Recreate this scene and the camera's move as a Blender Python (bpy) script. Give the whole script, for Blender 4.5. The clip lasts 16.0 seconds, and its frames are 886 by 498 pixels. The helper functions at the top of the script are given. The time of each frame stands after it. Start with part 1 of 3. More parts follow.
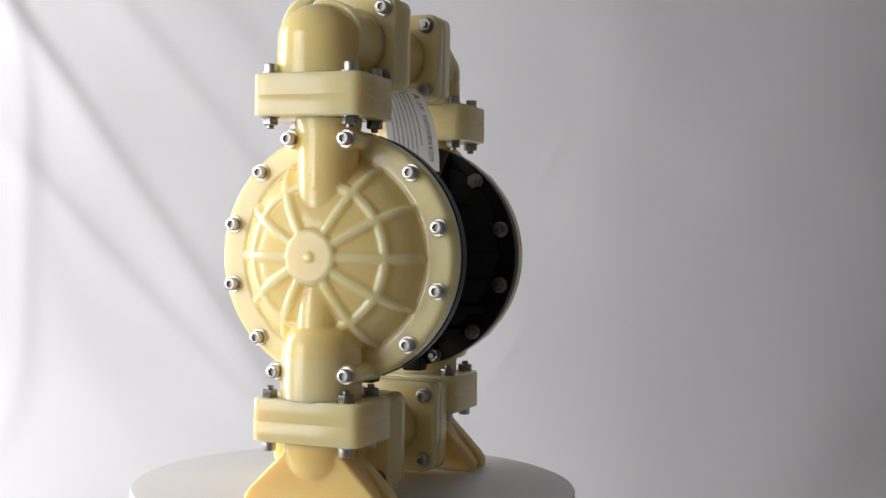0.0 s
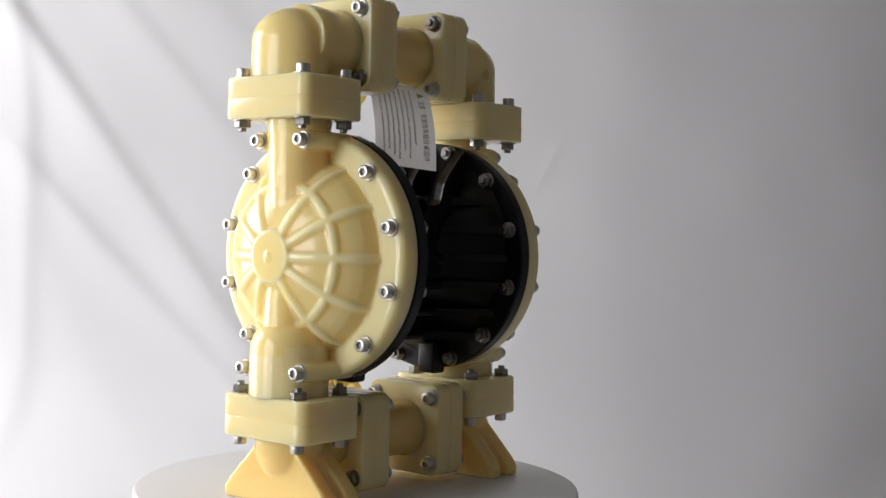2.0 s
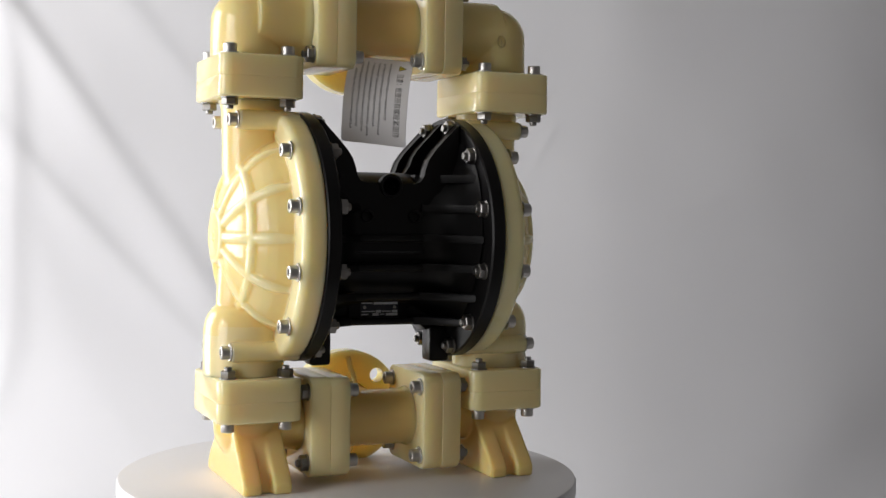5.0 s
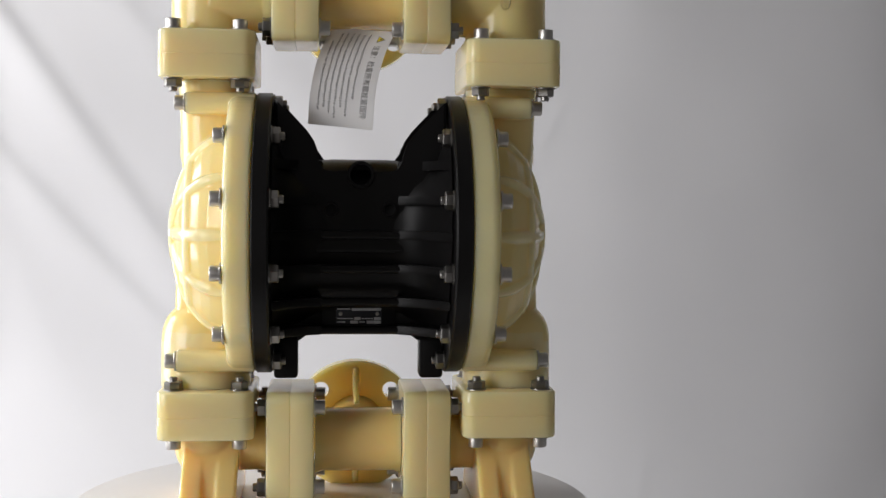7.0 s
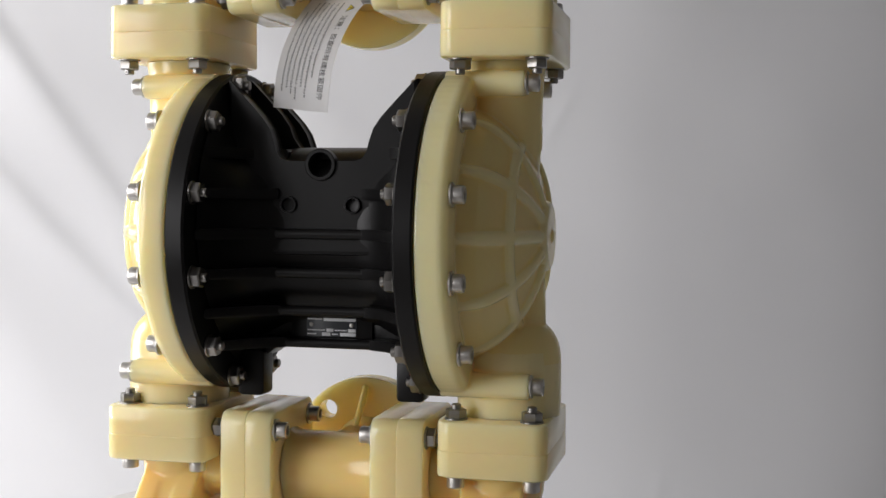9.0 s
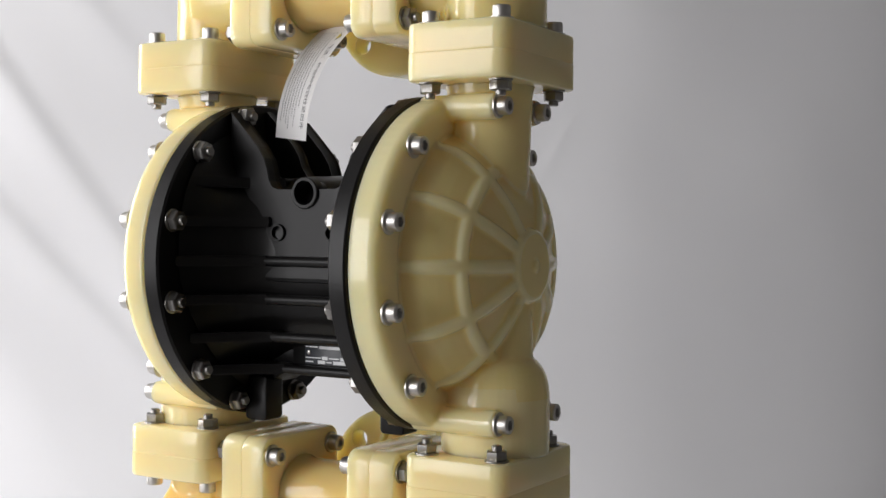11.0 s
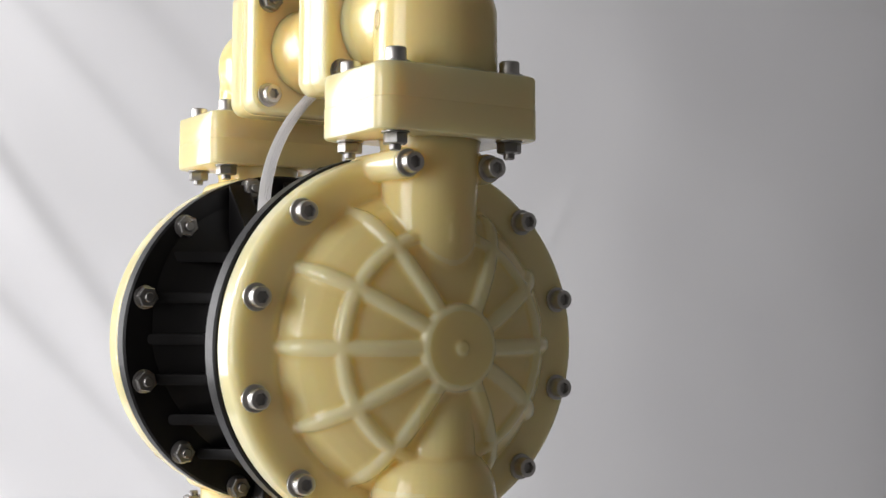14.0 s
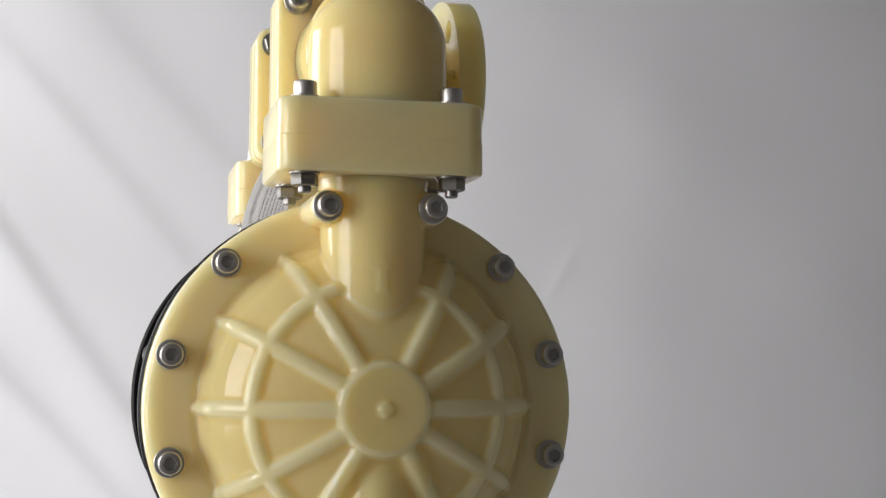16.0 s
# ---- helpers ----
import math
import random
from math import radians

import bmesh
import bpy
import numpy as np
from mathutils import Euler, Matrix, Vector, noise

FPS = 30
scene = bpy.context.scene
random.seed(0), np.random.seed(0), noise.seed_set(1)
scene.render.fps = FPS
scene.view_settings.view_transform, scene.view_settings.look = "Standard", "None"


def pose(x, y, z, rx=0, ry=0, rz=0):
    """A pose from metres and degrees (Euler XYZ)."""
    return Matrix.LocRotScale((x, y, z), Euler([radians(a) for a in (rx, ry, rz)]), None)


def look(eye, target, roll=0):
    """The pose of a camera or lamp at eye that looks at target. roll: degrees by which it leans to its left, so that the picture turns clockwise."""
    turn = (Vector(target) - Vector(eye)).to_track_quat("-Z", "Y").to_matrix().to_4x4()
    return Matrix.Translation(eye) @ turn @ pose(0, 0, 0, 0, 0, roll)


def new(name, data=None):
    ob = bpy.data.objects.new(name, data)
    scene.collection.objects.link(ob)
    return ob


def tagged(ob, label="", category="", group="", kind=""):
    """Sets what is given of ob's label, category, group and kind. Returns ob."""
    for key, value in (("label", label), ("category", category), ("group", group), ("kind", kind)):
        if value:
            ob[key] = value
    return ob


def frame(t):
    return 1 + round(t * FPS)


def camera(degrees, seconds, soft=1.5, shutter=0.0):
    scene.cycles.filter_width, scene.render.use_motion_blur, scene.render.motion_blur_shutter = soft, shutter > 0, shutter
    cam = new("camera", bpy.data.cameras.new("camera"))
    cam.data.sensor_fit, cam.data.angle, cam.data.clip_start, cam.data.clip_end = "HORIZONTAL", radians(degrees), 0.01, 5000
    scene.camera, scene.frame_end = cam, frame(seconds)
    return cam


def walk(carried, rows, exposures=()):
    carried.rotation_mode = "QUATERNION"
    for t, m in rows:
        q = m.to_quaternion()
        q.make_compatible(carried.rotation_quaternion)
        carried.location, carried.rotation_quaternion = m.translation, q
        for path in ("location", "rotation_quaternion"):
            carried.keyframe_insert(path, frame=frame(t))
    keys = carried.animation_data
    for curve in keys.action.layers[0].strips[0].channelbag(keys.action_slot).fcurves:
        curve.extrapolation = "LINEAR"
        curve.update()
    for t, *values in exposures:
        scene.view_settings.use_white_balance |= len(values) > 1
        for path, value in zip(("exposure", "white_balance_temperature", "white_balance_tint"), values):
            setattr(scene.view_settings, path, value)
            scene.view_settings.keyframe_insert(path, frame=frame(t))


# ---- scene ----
cam = camera(38.30, 16.0)
PATH = [
    (0, (0.0835, -1.6761, 0.3326), (0.0836, 0.3237, 0.3057), 1.08),
    (0.5, (0.0805, -1.6771, 0.3326), (0.0762, 0.3227, 0.3063), 1.15),
    (1, (0.0782, -1.6773, 0.3329), (0.0763, 0.3225, 0.3063), 1.22),
    (1.5, (0.0766, -1.6770, 0.3333), (0.0766, 0.3228, 0.3064), 1.24),
    (2, (0.0760, -1.6755, 0.3339), (0.0792, 0.3244, 0.3064), 1.21),
    (2.5, (0.0763, -1.6736, 0.3342), (0.0800, 0.3262, 0.3081), 1.15),
    (3, (0.0775, -1.6717, 0.3342), (0.0832, 0.3281, 0.3082), 1.09),
    (3.5, (0.0791, -1.6695, 0.3338), (0.0840, 0.3303, 0.3075), 1.06),
    (4, (0.0810, -1.6665, 0.3333), (0.0868, 0.3332, 0.2961), 1.01),
    (6.5, (0.0908, -1.4761, 0.3377), (0.0927, 0.5225, 0.2634), 0.61),
    (7, (0.0928, -1.4198, 0.3373), (0.0943, 0.5788, 0.2617), 0.55),
    (7.5, (0.0950, -1.3642, 0.3370), (0.0948, 0.6343, 0.2601), 0.51),
    (8, (0.0977, -1.3102, 0.3366), (0.0987, 0.6882, 0.2575), 0.49),
    (8.5, (0.1010, -1.2674, 0.3364), (0.0988, 0.7309, 0.2554), 0.50),
    (9, (0.1050, -1.2362, 0.3362), (0.0958, 0.7621, 0.2532), 0.51),
    (11.5, (0.0935, -1.2332, 0.3313), (0.0979, 0.7668, 0.3228), 0.53),
    (12, (0.0955, -1.2081, 0.3313), (0.0994, 0.7919, 0.3441), 0.47),
    (12.5, (0.0972, -1.1887, 0.3315), (0.1004, 0.8110, 0.3610), 0.41),
    (13, (0.0979, -1.1742, 0.3318), (0.0973, 0.8249, 0.3921), 0.42),
    (13.5, (0.0981, -1.1556, 0.3322), (0.0950, 0.8428, 0.4131), 0.42),
    (14, (0.0977, -1.1323, 0.3327), (0.0989, 0.8658, 0.4193), 0.37),
    (14.5, (0.0958, -1.1143, 0.3334), (0.0979, 0.8836, 0.4246), 0.32),
    (15, (0.0940, -1.0999, 0.3342), (0.0995, 0.8970, 0.4444), 0.20),
    (15.5, (0.0924, -1.0838, 0.3351), (0.0963, 0.9115, 0.4717), 0.09),
    (16, (0.0917, -1.0623, 0.3358), (0.0963, 0.9307, 0.5034), -0.05),
]
# turntable angle in degrees: a + b t + c t^2
TURN = (0.01075, -9.18203, 68.98505)


def turn_at(t):
    return TURN[2] + TURN[1] * t + TURN[0] * t * t


walk(cam, [(t, look(eye, target, roll)) for t, eye, target, roll in PATH])
scene.view_settings.exposure = 0.0

# ---- light: one large window beside the set, an added front fill, dim room ----
world = bpy.data.worlds.new("room_air")
world.use_nodes = True
world.node_tree.nodes["Background"].inputs[0].default_value = (0.80, 0.88, 1.0, 1)
world.node_tree.nodes["Background"].inputs[1].default_value = 0.05
scene.world = world


def area_lamp(name, eye, target, w, h, power, color):
    data = bpy.data.lights.new(name, "AREA")
    data.shape, data.size, data.size_y, data.energy, data.color = "RECTANGLE", w, h, power, color
    ob = new(name, data)
    ob.matrix_world = look(eye, target)
    return ob


ROOM = dict(x0=-2.3, x1=2.3, y0=-2.9, y1=2.0, z0=-0.95, z1=1.85)
WIN = dict(y0=0.15, y1=1.45, z0=-0.20, z1=1.60)
FILL_OPENING = dict(y0=-2.55, y1=-0.85, z0=-0.20, z1=1.60)


def opening_light(name, w, power, color):
    y, z = (w["y0"] + w["y1"]) / 2, (w["z0"] + w["z1"]) / 2
    area_lamp(name, (ROOM["x0"] + 0.02, y, z), (0, y, z), w["y1"] - w["y0"], w["z1"] - w["z0"], power, color)


opening_light("window_daylight", WIN, 62.5, (1.0, 0.985, 1.0))
# unseen fill lamp, added to brighten the pump's front
opening_light("side_fill_light", FILL_OPENING, 57, (1.0, 0.985, 1.0))


# ---- materials ----
def material(name):
    m = bpy.data.materials.new(name)
    m.use_nodes = True
    nt = m.node_tree
    return m, nt, nt.nodes["Principled BSDF"]


def node(nt, kind, **values):
    n = nt.nodes.new(kind)
    for k, v in values.items():
        n.inputs[k].default_value = v
    return n


def surface(name, color_a, color_b, scale, rough, rough_spread=0.08, bump=0.1, bump_scale=400, metal=0.0, depth=0.0005):
    """A surface with broad tone variation, uneven gloss and fine relief."""
    m, nt, p = material(name)
    tc = nt.nodes.new("ShaderNodeTexCoord")
    n1 = node(nt, "ShaderNodeTexNoise", Scale=scale, Detail=5.0, Roughness=0.6)
    ramp = nt.nodes.new("ShaderNodeMix")
    ramp.data_type = "RGBA"
    ramp.inputs[6].default_value, ramp.inputs[7].default_value = (*color_a, 1), (*color_b, 1)
    n2 = node(nt, "ShaderNodeTexNoise", Scale=bump_scale, Detail=3.0)
    mr = node(nt, "ShaderNodeMapRange")
    mr.inputs[3].default_value, mr.inputs[4].default_value = rough - rough_spread, rough + rough_spread
    b = node(nt, "ShaderNodeBump", Strength=bump, Distance=depth)
    nt.links.new(tc.outputs["Object"], n1.inputs["Vector"])
    nt.links.new(tc.outputs["Object"], n2.inputs["Vector"])
    nt.links.new(n1.outputs["Fac"], ramp.inputs[0])
    nt.links.new(ramp.outputs[2], p.inputs["Base Color"])
    nt.links.new(n1.outputs["Fac"], mr.inputs[0])
    nt.links.new(mr.outputs[0], p.inputs["Roughness"])
    nt.links.new(n2.outputs["Fac"], b.inputs["Height"])
    nt.links.new(b.outputs["Normal"], p.inputs["Normal"])
    p.inputs["Metallic"].default_value = metal
    return m, nt, p


def make_plastic(name, a, b, depth, reach=(1.0, 0.90, 0.74)):
    """Milky polypropylene: light goes deep into it, red furthest, so that thick and shaded parts glow amber."""
    m, nt, p = surface(name, a, b, 9.0, 0.14, 0.05, 0.05, 60, depth=0.002)
    p.inputs["Subsurface Weight"].default_value = 1.0
    p.inputs["Subsurface Radius"].default_value = reach
    p.inputs["Subsurface Scale"].default_value = depth
    p.inputs["IOR"].default_value = 1.49
    p.inputs["Specular IOR Level"].default_value = 0.45
    return m


# thick solid mouldings are pale; the amber of light passing through domes, pipes and feet is put into their base colour
PLASTIC = make_plastic("natural_polypropylene", (0.965, 0.825, 0.490), (0.970, 0.772, 0.405), 0.022)
FLANGE = make_plastic("polypropylene_flange", (0.965, 0.805, 0.465), (0.970, 0.742, 0.368), 0.024)
SKIN = make_plastic("polypropylene_weak_glow_tint", (0.955, 0.776, 0.375), (0.960, 0.734, 0.318), 0.028)
PIPE = make_plastic("polypropylene_strong_glow_tint", (0.980, 0.720, 0.325), (0.980, 0.635, 0.225), 0.018, (1.0, 0.82, 0.58))
BLACK, _, black_skin = surface("black_moulded_plastic", (0.0058, 0.0054, 0.0055), (0.0082, 0.0077, 0.0079), 25, 0.36, 0.08, 0.25, 700)
black_skin.inputs["Specular IOR Level"].default_value = 0.26
STEEL = surface("stainless_steel", (0.66, 0.64, 0.61), (0.54, 0.52, 0.49), 300, 0.40, 0.1, 0.15, 1500, 1.0, 0.0002)[0]
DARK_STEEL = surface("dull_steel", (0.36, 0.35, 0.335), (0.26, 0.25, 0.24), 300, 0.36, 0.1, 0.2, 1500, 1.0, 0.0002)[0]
# greyer, less metallic than the heads so the sockets don't render black
SOCKET = surface("socket_steel", (0.50, 0.49, 0.47), (0.40, 0.39, 0.375), 300, 0.50, 0.1, 0.1, 900, 0.4)[0]
PAPER, paper_nt, paper_skin = surface("coated_tag_paper", (0.90, 0.90, 0.905), (0.87, 0.87, 0.88), 60, 0.38, 0.05, 0.06, 300)
thin = node(paper_nt, "ShaderNodeBsdfTranslucent", Color=(0.93, 0.925, 0.92, 1))
blend = node(paper_nt, "ShaderNodeMixShader", Fac=0.55)
paper_nt.links.new(paper_skin.outputs[0], blend.inputs[1])
paper_nt.links.new(thin.outputs[0], blend.inputs[2])
paper_nt.links.new(blend.outputs[0], paper_nt.nodes["Material Output"].inputs["Surface"])
INK = surface("printed_ink", (0.035, 0.035, 0.04), (0.07, 0.07, 0.075), 400, 0.5, 0.05, 0.02, 500)[0]
YELLOW = surface("warning_yellow_ink", (0.86, 0.70, 0.04), (0.82, 0.66, 0.04), 200, 0.4, 0.05, 0.02, 500)[0]
# the silver print's reflected flash is put into this near-white, unmetallic colour
PLATE = surface("plate_print_with_flash", (0.86, 0.87, 0.88), (0.78, 0.79, 0.81), 200, 0.30, 0.08, 0.05, 800, 0.0)[0]
PLATE_DARK = surface("plate_lacquer", (0.03, 0.033, 0.04), (0.045, 0.05, 0.06), 200, 0.35, 0.08, 0.05, 800)[0]
TABLE = surface("white_laminate", (0.83, 0.82, 0.81), (0.78, 0.77, 0.76), 4, 0.38, 0.06, 0.05, 200)[0]
WALL = surface("painted_wall", (0.20, 0.195, 0.19), (0.17, 0.165, 0.16), 3, 0.85, 0.05, 0.2, 120)[0]
FLOOR = surface("floor_boards", (0.26, 0.23, 0.20), (0.20, 0.17, 0.15), 6, 0.5, 0.08, 0.1, 80)[0]
CLOTH = surface("white_backdrop_cloth", (0.80, 0.80, 0.81), (0.76, 0.76, 0.775), 2.2, 0.9, 0.04, 0.18, 900)[0]


# ---- mesh tools ----
def finish(bm, smooth=40):
    bmesh.ops.remove_doubles(bm, verts=bm.verts, dist=1e-6)
    bmesh.ops.recalc_face_normals(bm, faces=bm.faces)
    for f in bm.faces:
        f.smooth = True
    for e in bm.edges:
        if len(e.link_faces) == 2 and e.calc_face_angle(0) > radians(smooth):
            e.smooth = False
    return bm


def to_mesh(name, bm, *mats):
    me = bpy.data.meshes.new(name)
    finish(bm).to_mesh(me)
    bm.free()
    for m in mats:
        me.materials.append(m)
    return me


def part(name, data, parent, label="", m=None):
    ob = new(name, data)
    ob.parent = parent
    if m is not None:
        ob.matrix_basis = m
    return tagged(ob, label)


def add_loops(bm, loops, cap=True, mat=0):
    rings = [[bm.verts.new(p) for p in loop] for loop in loops]
    for a, b in zip(rings, rings[1:]):
        for i in range(len(a)):
            j = (i + 1) % len(a)
            bm.faces.new((a[i], a[j], b[j], b[i])).material_index = mat
    if cap:
        bm.faces.new(rings[0][::-1]).material_index = mat
        bm.faces.new(rings[-1]).material_index = mat
    return rings


AX = {"x": lambda a, u, v: Vector((a, u, v)), "y": lambda a, u, v: Vector((v, a, u)), "z": lambda a, u, v: Vector((u, v, a))}


def lathe(bm, profile, axis="z", segs=48, at=(0, 0, 0), mat=0, phase=0.0):
    """A closed turned solid: profile of (along the axis, radius)."""
    loops = []
    for a, r in profile:
        loops.append([Vector(at) + AX[axis](a, r * math.cos(phase + 2 * math.pi * i / segs), r * math.sin(phase + 2 * math.pi * i / segs)) for i in range(segs)])
    add_loops(bm, loops, True, mat)


def rounded_rect(hu, hv, r, n=6):
    out = []
    for k, (su, sv) in enumerate(((1, 1), (-1, 1), (-1, -1), (1, -1))):
        for i in range(n + 1):
            a = math.pi / 2 * (k + i / n)
            out.append((su * (hu - r) + r * math.cos(a), sv * (hv - r) + r * math.sin(a)))
    return out


def prism(bm, outline, axis, a0, a1, bevel=0.002, at=(0, 0, 0), mat=0, joint=None):
    """An outline (u, v) drawn along an axis, with rounded rims; joint: where two bolted halves meet in a fine groove."""
    cu, cv = sum(p[0] for p in outline) / len(outline), sum(p[1] for p in outline) / len(outline)
    size = max(max(abs(p[0] - cu), abs(p[1] - cv)) for p in outline)

    def shrunk(d):
        k = 1 - d / size
        return [(cu + (u - cu) * k, cv + (v - cv) * k) for u, v in outline]

    steps = [(a0, bevel), (a0 + 0.3 * bevel, 0.3 * bevel), (a0 + bevel, 0), (a1 - bevel, 0), (a1 - 0.3 * bevel, 0.3 * bevel), (a1, bevel)]
    if joint is not None:
        steps[3:3] = [(joint - 0.0007, 0), (joint, 0.0006), (joint + 0.0007, 0.0003)]
        steps[-3:] = [(a, d + 0.0003) for a, d in steps[-3:]]
    loops = [[Vector(at) + AX[axis](a, u, v) for u, v in shrunk(d)] for a, d in steps]
    add_loops(bm, loops, True, mat)


def tube(bm, points, radius, segs=10, mat=0, squash=1.0):
    """A round bar along points; radius may be a list."""
    pts = [Vector(p) for p in points]
    rad = radius if isinstance(radius, (list, tuple)) else [radius] * len(pts)
    loops, side = [], None
    for i, p in enumerate(pts):
        d = (pts[min(i + 1, len(pts) - 1)] - pts[max(i - 1, 0)]).normalized()
        if side is None:
            side = d.cross(Vector((0.31, 0.52, 0.8))).normalized()
        side = (side - d * side.dot(d)).normalized()
        up = d.cross(side)
        loops.append([p + rad[i] * (math.cos(a) * side + math.sin(a) * up) for a in (2 * math.pi * k / segs for k in range(segs))])
    add_loops(bm, loops, True, mat)


def fused(name, pieces, mats, pick, grain=0.0011, rounds=8):
    """Pieces cast as one moulding: joined into one skin, with soft fillets where they meet."""
    bm = bmesh.new()
    for me in pieces:
        bm.from_mesh(me)
    raw = bpy.data.meshes.new(name)
    bm.to_mesh(raw)
    bm.free()
    tmp = new(name, raw)
    skin = tmp.modifiers.new("cast", "REMESH")
    skin.mode, skin.voxel_size, skin.use_smooth_shade = "VOXEL", grain, True
    soft = tmp.modifiers.new("fillet", "SMOOTH")
    soft.factor, soft.iterations = 0.5, rounds
    bpy.context.view_layer.update()
    me = bpy.data.meshes.new_from_object(tmp.evaluated_get(bpy.context.evaluated_depsgraph_get()))
    me.name = name
    bpy.data.objects.remove(tmp)
    me.materials.clear()
    for m in mats:
        me.materials.append(m)
    for p in me.polygons:
        p.use_smooth = True
        p.material_index = pick(p.center)
    return me


# ---- fasteners: one mesh each, shared ----
def bolt_mesh(head_mat):
    """Socket-head cap screw on a washer; the seat is z = 0 and the head looks along +z."""
    bm = bmesh.new()
    lathe(bm, [(0, 0.0107), (0.0016, 0.0107), (0.002, 0.0103), (0.002, 0.004)], segs=24)
    lathe(bm, [(0.002, 0.0066), (0.0032, 0.0066), (0.0046, 0.0066), (0.0046, 0.003)], segs=12)
    n = 24
    ring = lambda r, z: [Vector((r * math.cos(2 * math.pi * i / n), r * math.sin(2 * math.pi * i / n), z)) for i in range(n)]

    def hexed(r, z):
        out = []
        for i in range(n):
            a = 2 * math.pi * i / n
            k = math.cos(math.pi / 6) / math.cos((a % (math.pi / 3)) - math.pi / 6)
            out.append(Vector((r * k * math.cos(a), r * k * math.sin(a), z)))
        return out

    rings = add_loops(bm, [ring(0.0079, 0.002), ring(0.0080, 0.0026), ring(0.0080, 0.0108), ring(0.0077, 0.0116), ring(0.0070, 0.0120), hexed(0.0049, 0.0120), hexed(0.0046, 0.0112)], False)
    rings2 = add_loops(bm, [hexed(0.0046, 0.0112), hexed(0.0046, 0.0082)], False, 1)
    bm.faces.new(rings2[-1]).material_index = 1
    return to_mesh("cap_screw", bm, head_mat, SOCKET)


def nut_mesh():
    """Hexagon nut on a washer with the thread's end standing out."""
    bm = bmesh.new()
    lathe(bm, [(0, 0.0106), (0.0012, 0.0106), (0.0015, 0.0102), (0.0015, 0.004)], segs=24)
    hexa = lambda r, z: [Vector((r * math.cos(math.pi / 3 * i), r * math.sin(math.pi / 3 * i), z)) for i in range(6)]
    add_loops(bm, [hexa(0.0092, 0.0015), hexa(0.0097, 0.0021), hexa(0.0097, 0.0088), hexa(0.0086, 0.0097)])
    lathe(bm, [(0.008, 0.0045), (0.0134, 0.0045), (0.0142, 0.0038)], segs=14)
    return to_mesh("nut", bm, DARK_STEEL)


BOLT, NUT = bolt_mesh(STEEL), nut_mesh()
FACING = {"+x": pose(0, 0, 0, 0, 90, 0), "-x": pose(0, 0, 0, 0, -90, 0), "+z": pose(0, 0, 0), "-z": pose(0, 0, 0, 180, 0, 0)}


def fasten(kind, parent, x, y, z, facing):
    spin = pose(0, 0, 0, 0, 0, random.uniform(0, 60))
    data = BOLT if kind == "bolt" else NUT
    return part(kind, data, parent, "", Matrix.Translation((x, y, z)) @ FACING[facing] @ spin)


# ---- the room that closes the place ----
def box(name, x0, x1, y0, y1, z0, z1, mat, kind="structure", bevel=0.004):
    bm = bmesh.new()
    hu, hv = (x1 - x0) / 2, (y1 - y0) / 2
    prism(bm, [(hu, hv), (-hu, hv), (-hu, -hv), (hu, -hv)], "z", z0, z1, bevel, ((x0 + x1) / 2, (y0 + y1) / 2, 0))
    ob = new(name, to_mesh(name, bm, mat))
    tagged(ob, kind=kind)
    return ob


R = ROOM
T = 0.1
tagged(box("floor", R["x0"] - T, R["x1"] + T, R["y0"] - T, R["y1"] + T, R["z0"] - T, R["z0"], FLOOR), "dark plain studio floor under the set", "floor")
tagged(box("ceiling", R["x0"] - T, R["x1"] + T, R["y0"] - T, R["y1"] + T, R["z1"], R["z1"] + T, WALL), "plain painted ceiling above the set", "ceiling")
tagged(box("wall_north", R["x0"] - T, R["x1"] + T, R["y1"], R["y1"] + T, R["z0"], R["z1"], WALL), "plain painted wall behind the cloth", "wall")
tagged(box("wall_south", R["x0"] - T, R["x1"] + T, R["y0"] - T, R["y0"], R["z0"], R["z1"], WALL), "plain painted wall facing the set", "wall")
tagged(box("wall_east", R["x1"], R["x1"] + T, R["y0"], R["y1"], R["z0"], R["z1"], WALL), "plain painted wall in shade", "wall")
W, V = WIN, FILL_OPENING
pieces = [(R["y0"], V["y0"], R["z0"], R["z1"]), (V["y1"], W["y0"], R["z0"], R["z1"]), (W["y1"], R["y1"], R["z0"], R["z1"])]
for w in (W, V):
    pieces += [(w["y0"], w["y1"], R["z0"], w["z0"]), (w["y0"], w["y1"], w["z1"], R["z1"])]
for k, (y0, y1, z0, z1) in enumerate(pieces):
    tagged(box("wall_west_%d" % (k + 1), R["x0"] - T, R["x0"], y0, y1, z0, z1, WALL, bevel=0.0005), "plain painted wall beside a lit opening", "wall")


# ---- backdrop cloth: a sheet that hangs and sweeps forward under the turntable ----
# folds of the sheet: three points (x, z) of each crest, its width and height; most fan out from the corner where it is pinned
FOLDS = (
    (((-0.957, 0.84), (-0.660, 0.42), (-0.330, -0.06)), 0.034, 0.0150),
    (((-0.905, 0.46), (-0.560, 0.08), (-0.330, -0.14)), 0.036, 0.0085),
    (((-0.712, 0.87), (-0.430, 0.53), (-0.080, 0.12)), 0.045, 0.0065),
    (((-0.520, 0.92), (-0.300, 0.66), (-0.040, 0.40)), 0.055, 0.0050),
    (((-0.960, 0.80), (-0.925, 0.36), (-0.945, -0.10)), 0.034, 0.0120),
    (((-0.930, 0.52), (-0.800, 0.06), (-0.620, -0.24)), 0.050, 0.0065),
    (((-1.080, 0.70), (-1.060, 0.30), (-1.100, -0.10)), 0.050, 0.0200),
)


